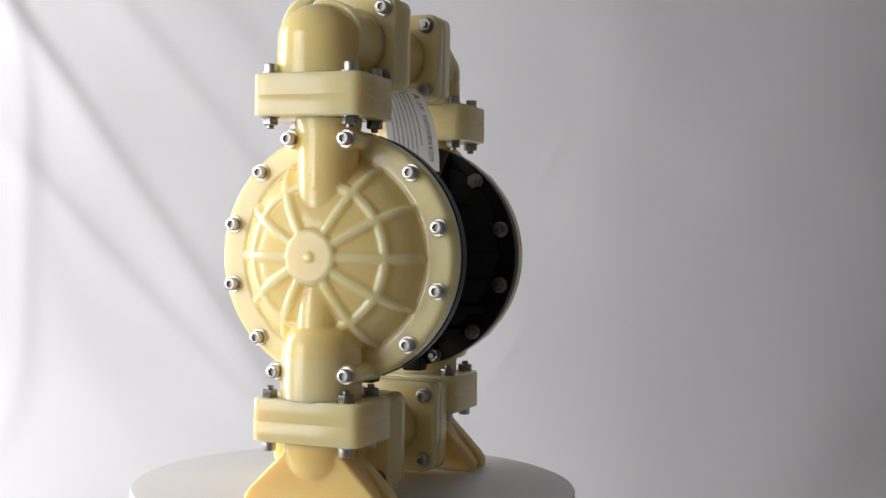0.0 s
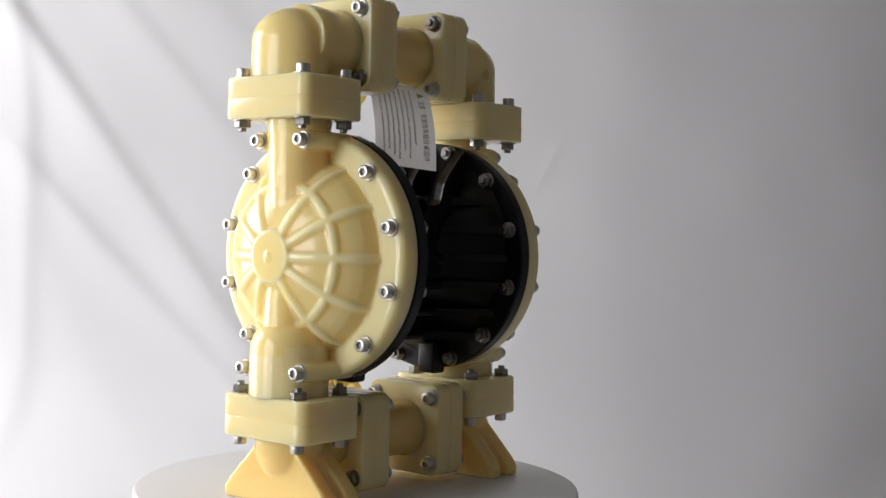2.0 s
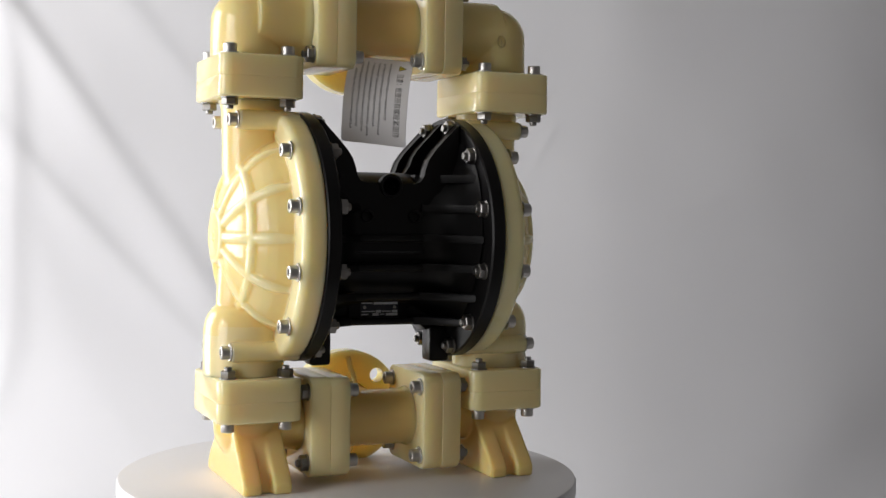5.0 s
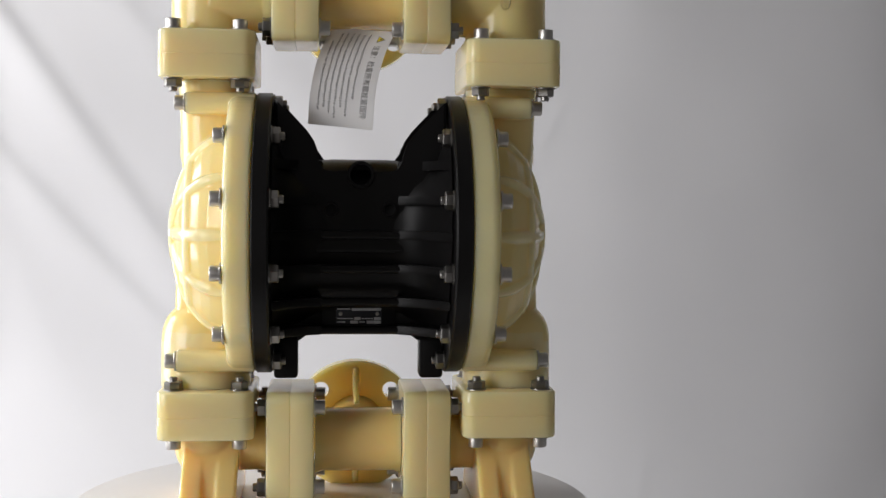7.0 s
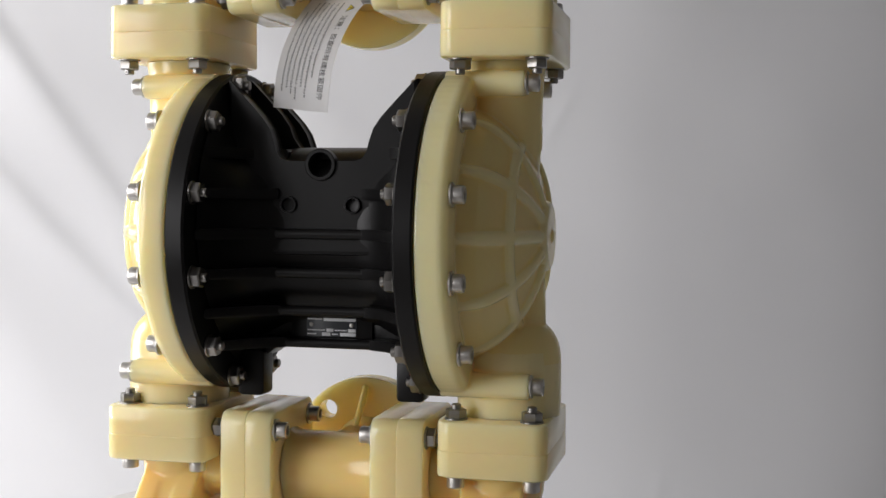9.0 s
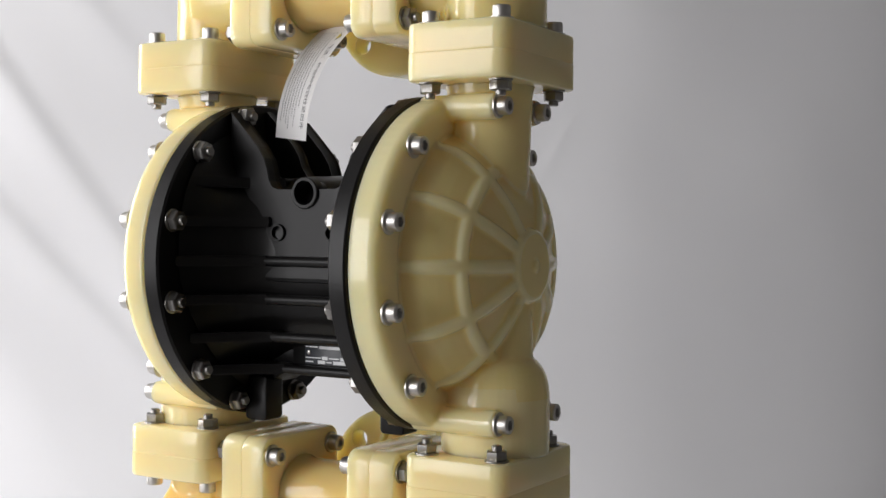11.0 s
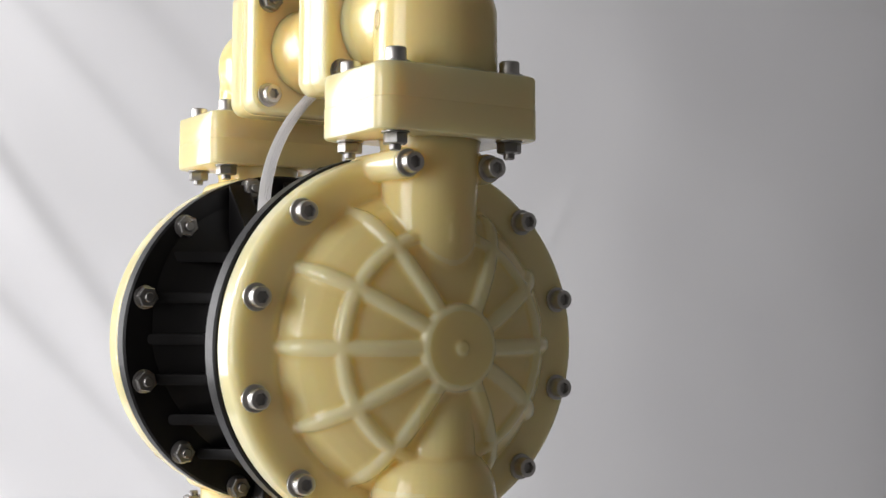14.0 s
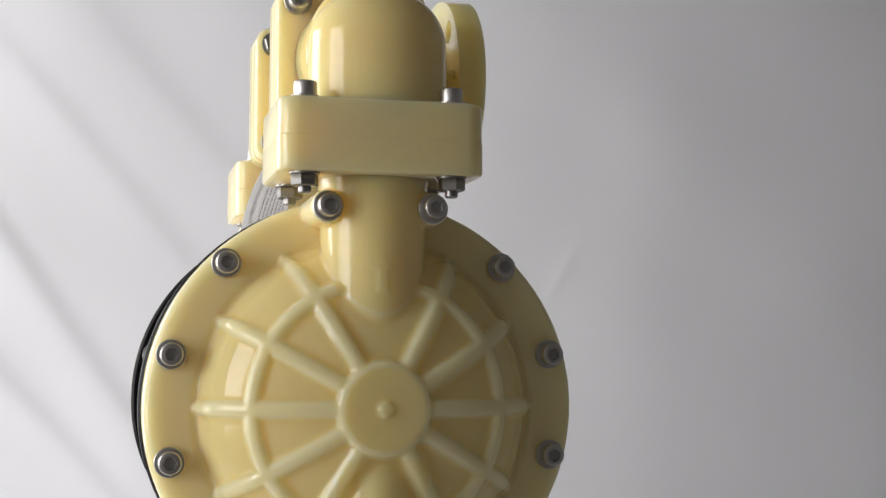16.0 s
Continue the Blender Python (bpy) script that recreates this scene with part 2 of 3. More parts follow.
def crest_at(points, z):
    """x of a fold's crest at a height, by the curve through its three points."""
    (xa, za), (xb, zb), (xc, zc) = points
    return xa * (z - zb) * (z - zc) / ((za - zb) * (za - zc)) + xb * (z - za) * (z - zc) / ((zb - za) * (zb - zc)) + xc * (z - za) * (z - zb) / ((zc - za) * (zc - zb))


def cloth_bulge(x, s):
    """How far the sheet stands forward at x, and s metres up its run."""
    out = 0.0
    z = s - 0.58
    for k, (points, w, h) in enumerate(FOLDS):
        za, zc = points[0][1], points[2][1]
        zz = min(za + 0.25, max(zc - 0.20, z))
        fade = min(1.0, max(0.0, (za + 0.25 - z) / 0.25)) * min(1.0, max(0.0, (z - zc + 0.20) / 0.25))
        d = 0.8 * (x - crest_at(points, zz)) + 0.012 * noise.noise((z * 2.3, k * 3.7, 1.0))
        # broad towards the window, short and steep on the far side
        d /= w * (1.9 if d < 0 else 0.85) * (0.75 + 0.45 * min(1.0, max(0.0, za - z)))
        out += 0.44 * h * fade * (0.85 + 0.4 * noise.noise((z * 1.7, k * 5.1, 4.0))) * math.exp(-d * d)
    # the lower far corner drops away behind a soft edge
    d = 0.75 * (x - 0.90) - 0.66 * (z + 0.33) - 0.03
    out -= 0.018 / (1 + math.exp(-min(40.0, max(-40.0, d / 0.040))))
    # the far side is bent back a little to put the edge's darkening into the shape
    out -= 0.085 * max(0.0, x - 0.45) ** 1.6
    # slow waves and small creases over the whole sheet
    out += 0.010 * noise.noise((x * 1.3, s * 0.9, 3.1)) + 0.0034 * noise.noise((x * 4 + s * 2.5, s * 3 - x * 2, 7.7))
    # a few sharp little creases where the sheet was folded
    for cx, cs, ca, ln in ((0.24, 0.62, 58, 0.10), (0.33, 1.08, 62, 0.07), (0.12, 0.42, 70, 0.09), (0.72, 0.95, 20, 0.06), (0.52, 0.30, 75, 0.05)):
        u = (x - cx) * math.cos(radians(ca)) + (s - cs) * math.sin(radians(ca))
        v = -(x - cx) * math.sin(radians(ca)) + (s - cs) * math.cos(radians(ca))
        out += 0.0011 * math.exp(-((u / ln) ** 2)) * math.exp(-((v / 0.012) ** 2))
    return out


def backdrop():
    nx, ns = 400, 380
    x0, x1, length = -1.30, 1.95, 3.9
    bm = bmesh.new()
    grid = []
    yb, zt, rad = 1.40, -0.34, 0.42
    flat = 1.55
    arc = math.pi / 2 * rad
    for j in range(ns + 1):
        q = length * j / ns
        row = []
        if q < flat:
            y, z, ny, nz = yb - rad - flat + q, zt, 0.0, 1.0
        elif q < flat + arc:
            a = (q - flat) / rad
            y, z, ny, nz = yb - rad + rad * math.sin(a), zt + rad - rad * math.cos(a), -math.sin(a), math.cos(a)
        else:
            y, z, ny, nz = yb, zt + rad + q - flat - arc, -1.0, 0.0
        k = min(1.0, max(0.0, (q - flat + 0.1) / 0.5))
        for i in range(nx + 1):
            x = x0 + (x1 - x0) * i / nx
            b = cloth_bulge(x, q - flat) * k
            row.append(bm.verts.new((x, y + ny * b, z + nz * b)))
        grid.append(row)
    for a, b in zip(grid, grid[1:]):
        for i in range(nx):
            bm.faces.new((a[i], a[i + 1], b[i + 1], b[i]))
    me = to_mesh("backdrop", bm, CLOTH)
    ob = new("backdrop", me)
    th = ob.modifiers.new("thickness", "SOLIDIFY")
    th.thickness, th.offset = 0.002, -1
    return tagged(ob, "white cloth backdrop hanging in soft diagonal folds", "backdrop", kind="structure")


backdrop()


def set_table():
    """The table that carries the cloth."""
    root = new("work_table")
    bm = bmesh.new()
    prism(bm, rounded_rect(1.6, 0.95, 0.02, 3), "z", -0.390, -0.350, 0.004, (0.2, 0.1, 0))
    part("tabletop", to_mesh("tabletop", bm, WALL), root)
    bm = bmesh.new()
    prism(bm, rounded_rect(0.03, 0.03, 0.005, 2), "z", -0.95, -0.390, 0.003)
    leg = to_mesh("leg", bm, WALL)
    for x in (-1.3, 1.7):
        for y in (-0.75, 0.95):
            part("leg", leg, root, m=Matrix.Translation((x, y, 0)))
    return tagged(root, "plain table hidden under the white cloth", "table")


set_table()

# ---- turntable ----
TURNTABLE_R = 0.290


def turntable():
    root = new("turntable")
    bm = bmesh.new()
    r = TURNTABLE_R
    lathe(bm, [(-0.022, r - 0.004), (-0.018, r), (-0.004, r), (-0.001, r - 0.0015), (0, r - 0.004)], segs=128)
    part("platter", to_mesh("platter", bm, TABLE), root, m=Matrix.Translation((0, 0, 0)))
    bm = bmesh.new()
    lathe(bm, [(-0.336, 0.13), (-0.330, 0.135), (-0.300, 0.11), (-0.060, 0.09), (-0.030, 0.16), (-0.022, 0.16)], segs=96)
    part("base", to_mesh("base", bm, TABLE), root)
    return tagged(root, "round white turntable under the pump", "turntable")


table = turntable()

# ---- the pump, built about its own axis; x is the diaphragm axis ----
ZC = 0.300
pump = tagged(new("diaphragm_pump"), "double diaphragm pump of translucent cream plastic with black centre body", "pump")
UP = Matrix.Translation((0, 0, ZC))
SIDES = (UP, UP @ pose(0, 0, 0, 0, 0, 180))

FLANGE_R, COVER_R, BOLT_R = 0.1515, 0.1528, 0.144
X_IN, X_MID, X_OUT = 0.0935, 0.1115, 0.140


def dome_x(r):
    """Height of the cover's dome at a radius."""
    return 0.131 + 0.0705 * math.sqrt(max(0.0, 1 - (r / 0.121) ** 2))


BOLT_ANGLES = (15, 45, 75, 105, 135, 161, 199, 225, 255, 285, 315, 345)


def ring_place(deg, r=BOLT_R):
    return r * -math.sin(radians(deg)), r * math.cos(radians(deg))


def widen(bm):
    """The rims are a little wider than high."""
    for v in bm.verts:
        r = math.hypot(v.co.y, v.co.z)
        v.co.y *= 1 + 0.036 * min(1.0, max(0.0, (r - 0.135) / 0.012))


def cover_mesh():
    bm = bmesh.new()
    prof = [(-X_MID - 0.0005, 0.10), (-X_MID - 0.0005, COVER_R - 0.002), (-X_MID - 0.002, COVER_R), (-0.1315, COVER_R), (-0.1350, COVER_R - 0.0008), (-X_OUT + 0.0020, COVER_R - 0.0030),
            (-X_OUT + 0.0006, COVER_R - 0.0056), (-X_OUT, COVER_R - 0.0088), (-X_OUT - 0.0003, 0.132), (-X_OUT - 0.0004, 0.126), (-X_OUT + 0.001, 0.1225)]
    for i in range(14):
        r = 0.1205 * (1 - i / 14) ** 0.9
        if r > 0.036:
            prof.append((-max(dome_x(r), X_OUT - 0.001), r))
    prof += [(-dome_x(0.036), 0.034), (-0.2028, 0.0325), (-0.2048, 0.031), (-0.2057, 0.028), (-0.2060, 0.006), (-0.2078, 0.0052), (-0.2084, 0.0036)]
    lathe(bm, prof, "x", 96)
    widen(bm)
    return to_mesh("fluid_cover", bm, PLASTIC)


# half of a rib's section: out to the side, up from the dome; the foot runs out in a soft fillet
RIB_SECTION = ((0.0, 0.0046), (0.0026, 0.0043), (0.0045, 0.0033), (0.0056, 0.0018), (0.0066, 0.0007), (0.0079, -0.0001), (0.0089, -0.0010), (0.0066, -0.0035))


def rib_loop(at, normal, side, k=1.0):
    half = [(w * k, h * k) for w, h in RIB_SECTION]
    whole = half + [(-w, h) for w, h in half[:0:-1]]
    return [at + side * w + normal * h for w, h in whole]


def dome_normal(r, u):
    """Outward normal of the dome at a radius along the spoke u."""
    slope = (dome_x(r + 0.0005) - dome_x(r - 0.0005)) / 0.001
    return (Vector((-1, 0, 0)) - u * slope).normalized()


def rib_mesh(deg):
    bm = bmesh.new()
    u = Vector((0, -math.sin(radians(deg)), math.cos(radians(deg))))
    side = u.cross(Vector((-1, 0, 0)))
    loops = []
    for i in range(21):
        r = 0.030 + (0.1245 - 0.030) * i / 20
        x = max(dome_x(r), 0.139)
        n = dome_normal(min(r, 0.112), u)
        loops.append(rib_loop(Vector((-x, 0, 0)) + u * r, n, side, 1.0 if i < 17 else (0.97, 0.88, 0.68, 0.3)[i - 17]))
    add_loops(bm, loops)
    return to_mesh("rib", bm, PLASTIC)


def hoop_mesh():
    bm = bmesh.new()
    count, r0 = 96, 0.087
    loops = []
    for i in range(count):
        a = 2 * math.pi * i / count
        u = Vector((0, math.sin(a), math.cos(a)))
        n = dome_normal(r0, u)
        loops.append(rib_loop(Vector((-dome_x(r0), 0, 0)) + u * r0, n, u.cross(Vector((-1, 0, 0))).cross(n).normalized(), 0.98))
    rings = add_loops(bm, loops, False)
    m = len(rings[0])
    for i in range(m):
        j = (i + 1) % m
        bm.faces.new((rings[-1][i], rings[-1][j], rings[0][j], rings[0][i]))
    return to_mesh("hoop_rib", bm, PLASTIC)


def boss_mesh(x_end):
    """A bolt boss that runs out along the riser."""
    bm = bmesh.new()
    lathe(bm, [(-0.112, 0.0118), (x_end + 0.001, 0.0118), (x_end, 0.0108)], "x", 24)
    return to_mesh("boss", bm, PLASTIC)




def riser_mesh():
    """The vertical passage that leaves the dome upwards."""
    bm = bmesh.new()
    prof = [(0.030, 0.020), (0.040, 0.030), (0.055, 0.0345), (0.080, 0.0365), (0.120, 0.0375), (0.150, 0.0385), (0.1645, 0.041)]
    lathe(bm, prof, "z", 48, (-0.158, 0, 0))
    return to_mesh("riser_pipe", bm, SKIN)


def chamber_mesh():
    """The swollen inlet chamber under the dome."""
    bm = bmesh.new()
    prof = []
    for i in range(15):
        u = math.sin(math.pi / 2 * (1 - i / 14))
        prof.append((-0.124 + 0.048 * u, max(0.002, 0.0488 * (1 - u ** 2.7) ** (1 / 2.7))))
    prof = prof + [(-0.140, 0.0490), (-0.169, 0.0490)]
    lathe(bm, prof[::-1], "z", 48, (-0.167, 0, 0))
    return to_mesh("inlet_chamber", bm, SKIN)


def neck_mesh():
    bm = bmesh.new()
    tube(bm, [(-0.176, 0, -0.020), (-0.174, 0, -0.045), (-0.172, 0, -0.075), (-0.170, 0, -0.110)], [0.020, 0.026, 0.029, 0.031], 32)
    return to_mesh("neck", bm, SKIN)


def arrow_mesh():
    """Raised flow arrow on the riser."""
    bm = bmesh.new()
    out = [(0.0, 0.1045), (0.0068, 0.0965), (0.0034, 0.0965), (0.0034, 0.0800), (-0.0034, 0.0800), (-0.0034, 0.0965), (-0.0068, 0.0965)]
    prism(bm, out, "x", -0.1956, -0.1930, 0.0010)
    return to_mesh("flow_arrow", bm, SKIN)



def moulded_cover():
    """Cover, ribs, bosses, riser and inlet chamber are one casting."""
    pieces = [cover_mesh(), hoop_mesh(), riser_mesh(), chamber_mesh(), neck_mesh(), arrow_mesh()]
    pieces += [rib_mesh(a) for a in range(30, 360, 30) if a != 180]
    for a in (15, 345, 161, 199):
        me = boss_mesh(-0.186 if a in (15, 345) else -0.1945)
        me.transform(Matrix.Translation((0, *ring_place(a))))
        pieces.append(me)

    # dome panels, hub, riser and chamber get the tint with through-light painted in
    def tint_kind(c):
        r = math.hypot(c.y, c.z)
        if math.hypot(c.x + 0.158, c.y) < 0.0405 and c.z > 0.04 and -c.x > dome_x(r) + 0.0035:
            return 1
        if c.z < -0.074 and math.hypot(c.x + 0.167, c.y) < 0.0475 and -c.x > dome_x(r) + 0.002:
            return 1
        if abs(c.y) < 0.031 and -0.118 < c.z < -0.034:
            return 1
        if r < 0.028:
            return 1
        return 1 if 0.034 < r < 0.1205 and -c.x < dome_x(r) + 0.0016 else 0

    return fused("fluid_cover", pieces, (PLASTIC, SKIN), tint_kind)


COVER = moulded_cover()
BX, BHX, BHY = -0.1625, 0.0510, 0.0722


def pad(z0, z1, joint):
    """Two square flanges bolted face to face."""
    bm = bmesh.new()
    prism(bm, rounded_rect(BHX, BHY, 0.014, 6), "z", z0, z1, 0.0026, (BX, 0, 0), 0, joint)
    return to_mesh("square_flange", bm, FLANGE)


PAD_TOP, PAD_LOW = pad(0.1600, 0.2105, 0.1846), pad(-0.2183, -0.1672, -0.1940)


def discharge_elbow_mesh(dy):
    bm = bmesh.new()
    ax, r, zc = -0.1625, 0.0445, 0.2580
    prof = [(0.209, r + 0.003), (0.213, r + 0.0005), (0.240, r)]
    for i in range(1, 12):
        a = math.pi / 2 * i / 12
        prof.append((zc + (r - 0.001) * math.sin(a), r * math.cos(a)))
    prof.append((zc + r - 0.001, 0.003))
    lathe(bm, prof, "z", 56, (ax, 0, 0))
    for v in bm.verts:
        v.co.y = v.co.y * 1.13 + dy
    return to_mesh("discharge_elbow", bm, PIPE)


def mark_mesh():
    """A small raised oval left by the mould."""
    bm = bmesh.new()
    loops = []
    n = 28
    for i in range(n):
        a = 2 * math.pi * i / n
        y, z = 0.0050 * math.cos(a), 0.0072 * math.sin(a)
        c = Vector((0, y, z))
        u = Vector((0, math.cos(a), math.sin(a)))
        loops.append([c + 0.0007 * (math.cos(b) * u + math.sin(b) * Vector((1, 0, 0))) for b in (2 * math.pi * k / 6 for k in range(6))])
    rings = add_loops(bm, loops, False)
    for i in range(6):
        bm.faces.new((rings[-1][i], rings[-1][(i + 1) % 6], rings[0][(i + 1) % 6], rings[0][i]))
    prism(bm, [(0.0006, 0.0040), (-0.0006, 0.0040), (-0.0006, -0.0040), (0.0006, -0.0040)], "x", -0.0006, 0.0007, 0.0002)
    return to_mesh("mould_mark", bm, SKIN)


MARK = mark_mesh()


def branch_mesh(name, z, r0, r1, x0, x1):
    bm = bmesh.new()
    lathe(bm, [(x0, r0), (x0 + 0.02, r0), (x1 - 0.012, r1), (x1, r1 + 0.003)], "x", 48, (0, 0, z))
    return to_mesh(name, bm, PIPE)


def suction_elbow_mesh():
    bm = bmesh.new()
    ax, r, zc = -0.1630, 0.0385, -0.2350
    prof = [(zc - r, 0.003)]
    for i in range(11, 0, -1):
        a = math.pi / 2 * i / 12
        prof.append((zc - r * math.sin(a), r * math.cos(a)))
    prof += [(zc, r), (-0.224, r + 0.001), (-0.2205, r + 0.003)]
    lathe(bm, prof, "z", 48, (ax, 0, 0))
    for v in bm.verts:
        v.co.y *= 1.14
    return to_mesh("suction_elbow", bm, PIPE)


def foot_mesh(x0, x1, spread, web):
    """One splayed plate of the foot; the web between the plates stands back below a rounded arch."""
    bm = bmesh.new()
    out = [(spread, -ZC), (spread + 0.001, -ZC + 0.012), (spread - 0.007, -ZC + 0.023), (0.039, -0.234), (0.030, -0.216), (-0.030, -0.216), (-0.039, -0.234),
           (-spread + 0.007, -ZC + 0.023), (-spread - 0.001, -ZC + 0.012), (-spread, -ZC)]
    if web:
        out = [(0.079, -ZC), (0.073, -0.276), (0.053, -0.250), (0.038, -0.232), (0.030, -0.216), (-0.030, -0.216), (-0.038, -0.232), (-0.053, -0.250), (-0.073, -0.276), (-0.079, -ZC)]
    prism(bm, out, "x", x0, x1, 0.0035)
    return to_mesh("foot", bm, PIPE)


def collar_mesh(x0, x1, joint, hy, hz, z):
    bm = bmesh.new()
    prism(bm, rounded_rect(hy, hz, 0.013, 6), "x", x0, x1, 0.0026, (0, 0, z), 0, joint)
    return to_mesh("manifold_flange", bm, FLANGE)


ELBOWS, BRANCH_TOP = (discharge_elbow_mesh(0.012), discharge_elbow_mesh(-0.005)), branch_mesh("branch", 0.2625, 0.0440, 0.0425, -0.1615, -0.094)
SELBOW, BRANCH_LOW = suction_elbow_mesh(), branch_mesh("branch", -0.2280, 0.0350, 0.0350, -0.1640, -0.097)
FEET = [foot_mesh(-0.1885, -0.1655, 0.089, False), foot_mesh(-0.1520, -0.1290, 0.089, False), foot_mesh(-0.1700, -0.1480, 0.089, True)]
SUCTION = fused("suction_elbow", [SELBOW, BRANCH_LOW] + FEET, (PIPE,), lambda c: 0, 0.0013, 14)
UC = 0.2638
DISCHARGE = [fused("discharge_elbow", [e, BRANCH_TOP], (SKIN,), lambda c: 0, 0.0012, 6) for e in ELBOWS]
LC = -0.2297
COLLAR_TOP, COLLAR_LOW = collar_mesh(-0.0955, -0.0450, -0.0702, 0.0585, 0.0585, UC), collar_mesh(-0.0990, -0.0480, -0.0735, 0.0620, 0.0605, LC)


def half_pump(m, k):
    """One cover with its risers, flanges and elbows; the other half is the same, turned about."""
    rise = 0.0045 * (1 - k)
    cover = part("fluid_cover", COVER, pump, "ribbed domed fluid cover of translucent cream plastic", m @ Matrix.Translation((0, (-0.0014, -0.0030)[k], 0)) @ Matrix.Diagonal((1, (0.983, 1.0)[k], 1, 1)))
    for a in BOLT_ANGLES:
        y, z = ring_place(a)
        x = -0.186 if a in (15, 345) else -0.1945 if a in (161, 199) else -X_OUT
        fasten("bolt", cover, x, y, z, "-x")
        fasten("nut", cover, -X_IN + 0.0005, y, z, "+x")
    part("square_flange", PAD_TOP, cover, m=Matrix.Translation((0, 0.004 * (1 - k) + (0.0014, 0.0030)[k], rise)))
    part("square_flange", PAD_LOW, cover)
    elbow = part("discharge_elbow", DISCHARGE[k], pump, "glossy cream plastic discharge elbow", m)
    part("mould_mark", MARK, elbow, m=pose(-0.1625 + 0.0445 * 0.16, (0.012, -0.005)[k] + 0.0503 * 0.987, 0.252, 0, 0, 81))
    part("manifold_flange", COLLAR_TOP, elbow)
    for sx in (-0.1985, -0.1285):
        for sy in (-0.0505, 0.0525):
            fasten("bolt", elbow, sx, sy + 0.003 * (1 - k), 0.2105 + rise, "+z")
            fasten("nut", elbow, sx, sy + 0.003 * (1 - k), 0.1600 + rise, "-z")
    selbow = part("suction_elbow", SUCTION, pump, "cream plastic suction elbow on a splayed foot", m)
    part("manifold_flange", COLLAR_LOW, selbow)
    for sx in (-0.1975, -0.1275):
        for sy in (-0.0485, 0.0510):
            fasten("nut", selbow, sx, sy, -0.1672, "+z")
            fasten("bolt", selbow, sx, sy, -0.2183, "-z")
    for sy in (-0.043, 0.043):
        for sz in (-0.043, 0.043):
            fasten("bolt" if sz > 0 else "nut", elbow, -0.0955, sy, UC + sz, "-x")
            fasten("nut" if sz > 0 else "bolt", elbow, -0.0450, sy, UC + sz, "+x")
    for sy in (-0.048, 0.048):
        for sz in (-0.043, 0.043):
            fasten("nut", selbow, -0.0990, sy, LC + sz, "-x")
            fasten("bolt", selbow, -0.0480, sy, LC + sz, "+x")


for k, side in enumerate(SIDES):
    half_pump(side, k)


# manifolds between the elbows, each with a round port flange behind
def manifold(name, z, r, label):
    bm = bmesh.new()
    lathe(bm, [(-0.047, r + 0.003), (-0.040, r), (0.040, r), (0.047, r + 0.003)], "x", 48, (0, 0, z))
    tee = part(name, to_mesh(name, bm, PIPE), pump, label, UP)
    bm = bmesh.new()
    lathe(bm, [(0.0, r - 0.004), (0.075, r - 0.003), (0.093, r)], "y", 48, (0, 0, z))
    part("port_pipe", to_mesh("port_pipe", bm, PIPE), tee)
    bm = bmesh.new()
    rim, y0, y1 = 0.0760, 0.091, 0.1135
    edges = []
    for cx, cz, r_, n in [(0, 0, rim, 96)] + [(0.0585 * math.cos(radians(a)), 0.0585 * math.sin(radians(a)), 0.0095, 20) for a in (45, 135, 225, 315)]:
        vs = [bm.verts.new((cx + r_ * math.cos(2 * math.pi * k / n), y0, z + cz + r_ * math.sin(2 * math.pi * k / n))) for k in range(n)]
        edges += [bm.edges.new((vs[k], vs[(k + 1) % n])) for k in range(n)]
    fill = bmesh.ops.triangle_fill(bm, use_beauty=True, edges=edges)
    faces = [f for f in fill["geom"] if isinstance(f, bmesh.types.BMFace)]
    ext = bmesh.ops.extrude_face_region(bm, geom=faces)
    bmesh.ops.translate(bm, verts=[v for v in ext["geom"] if isinstance(v, bmesh.types.BMVert)], vec=(0, y1 - y0, 0))
    part("port_flange", to_mesh("port_flange", bm, SKIN), tee, "round port flange with bolt slots")
    for a in (90, 270) if z > 0 else (0, 90, 180, 270):
        bm = bmesh.new()
        u, v = math.cos(radians(a)), math.sin(radians(a))
        tube(bm, [(v * (r - 0.004), 0.052, z + u * (r - 0.004)), (v * (r + 0.016), 0.076, z + u * (r + 0.016)), (v * 0.066, 0.089, z + u * 0.066)], [0.003, 0.004, 0.004], 8)
        part("gusset", to_mesh("gusset", bm, PIPE), tee)
    return tee


manifold("discharge_manifold", UC, 0.0385, "horizontal cream plastic discharge manifold")
manifold("suction_manifold", LC, 0.0350, "horizontal cream plastic suction manifold")


# ---- black centre body ----
def body_mesh():
    bm = bmesh.new()
    stations = ((0.0915, 0.132, 0.128, 0.134), (0.0885, 0.120, 0.108, 0.126), (0.080, 0.098, 0.086, 0.117), (0.066, 0.078, 0.079, 0.108), (0.046, 0.063, 0.081, 0.1005), (0.030, 0.061, 0.082, 0.0995), (0.0, 0.061, 0.082, 0.0995))
    full = list(stations) + [(-x, a, t, b) for x, a, t, b in stations[-2::-1]]
    loops, n = [], 64
    for x, a, t, b in full:
        loop = []
        for i in range(n):
            q = 2 * math.pi * i / n
            c, s = math.cos(q), math.sin(q)
            e = 0.78 if s > 0 else 1.25
            u = a * math.copysign(abs(c) ** e, c)
            v = (t if s > 0 else b) * math.copysign(abs(s) ** e, s)
            loop.append(Vector((x, u, v)))
        loops.append(loop)
    add_loops(bm, loops)
    return to_mesh("centre_body", bm, BLACK)


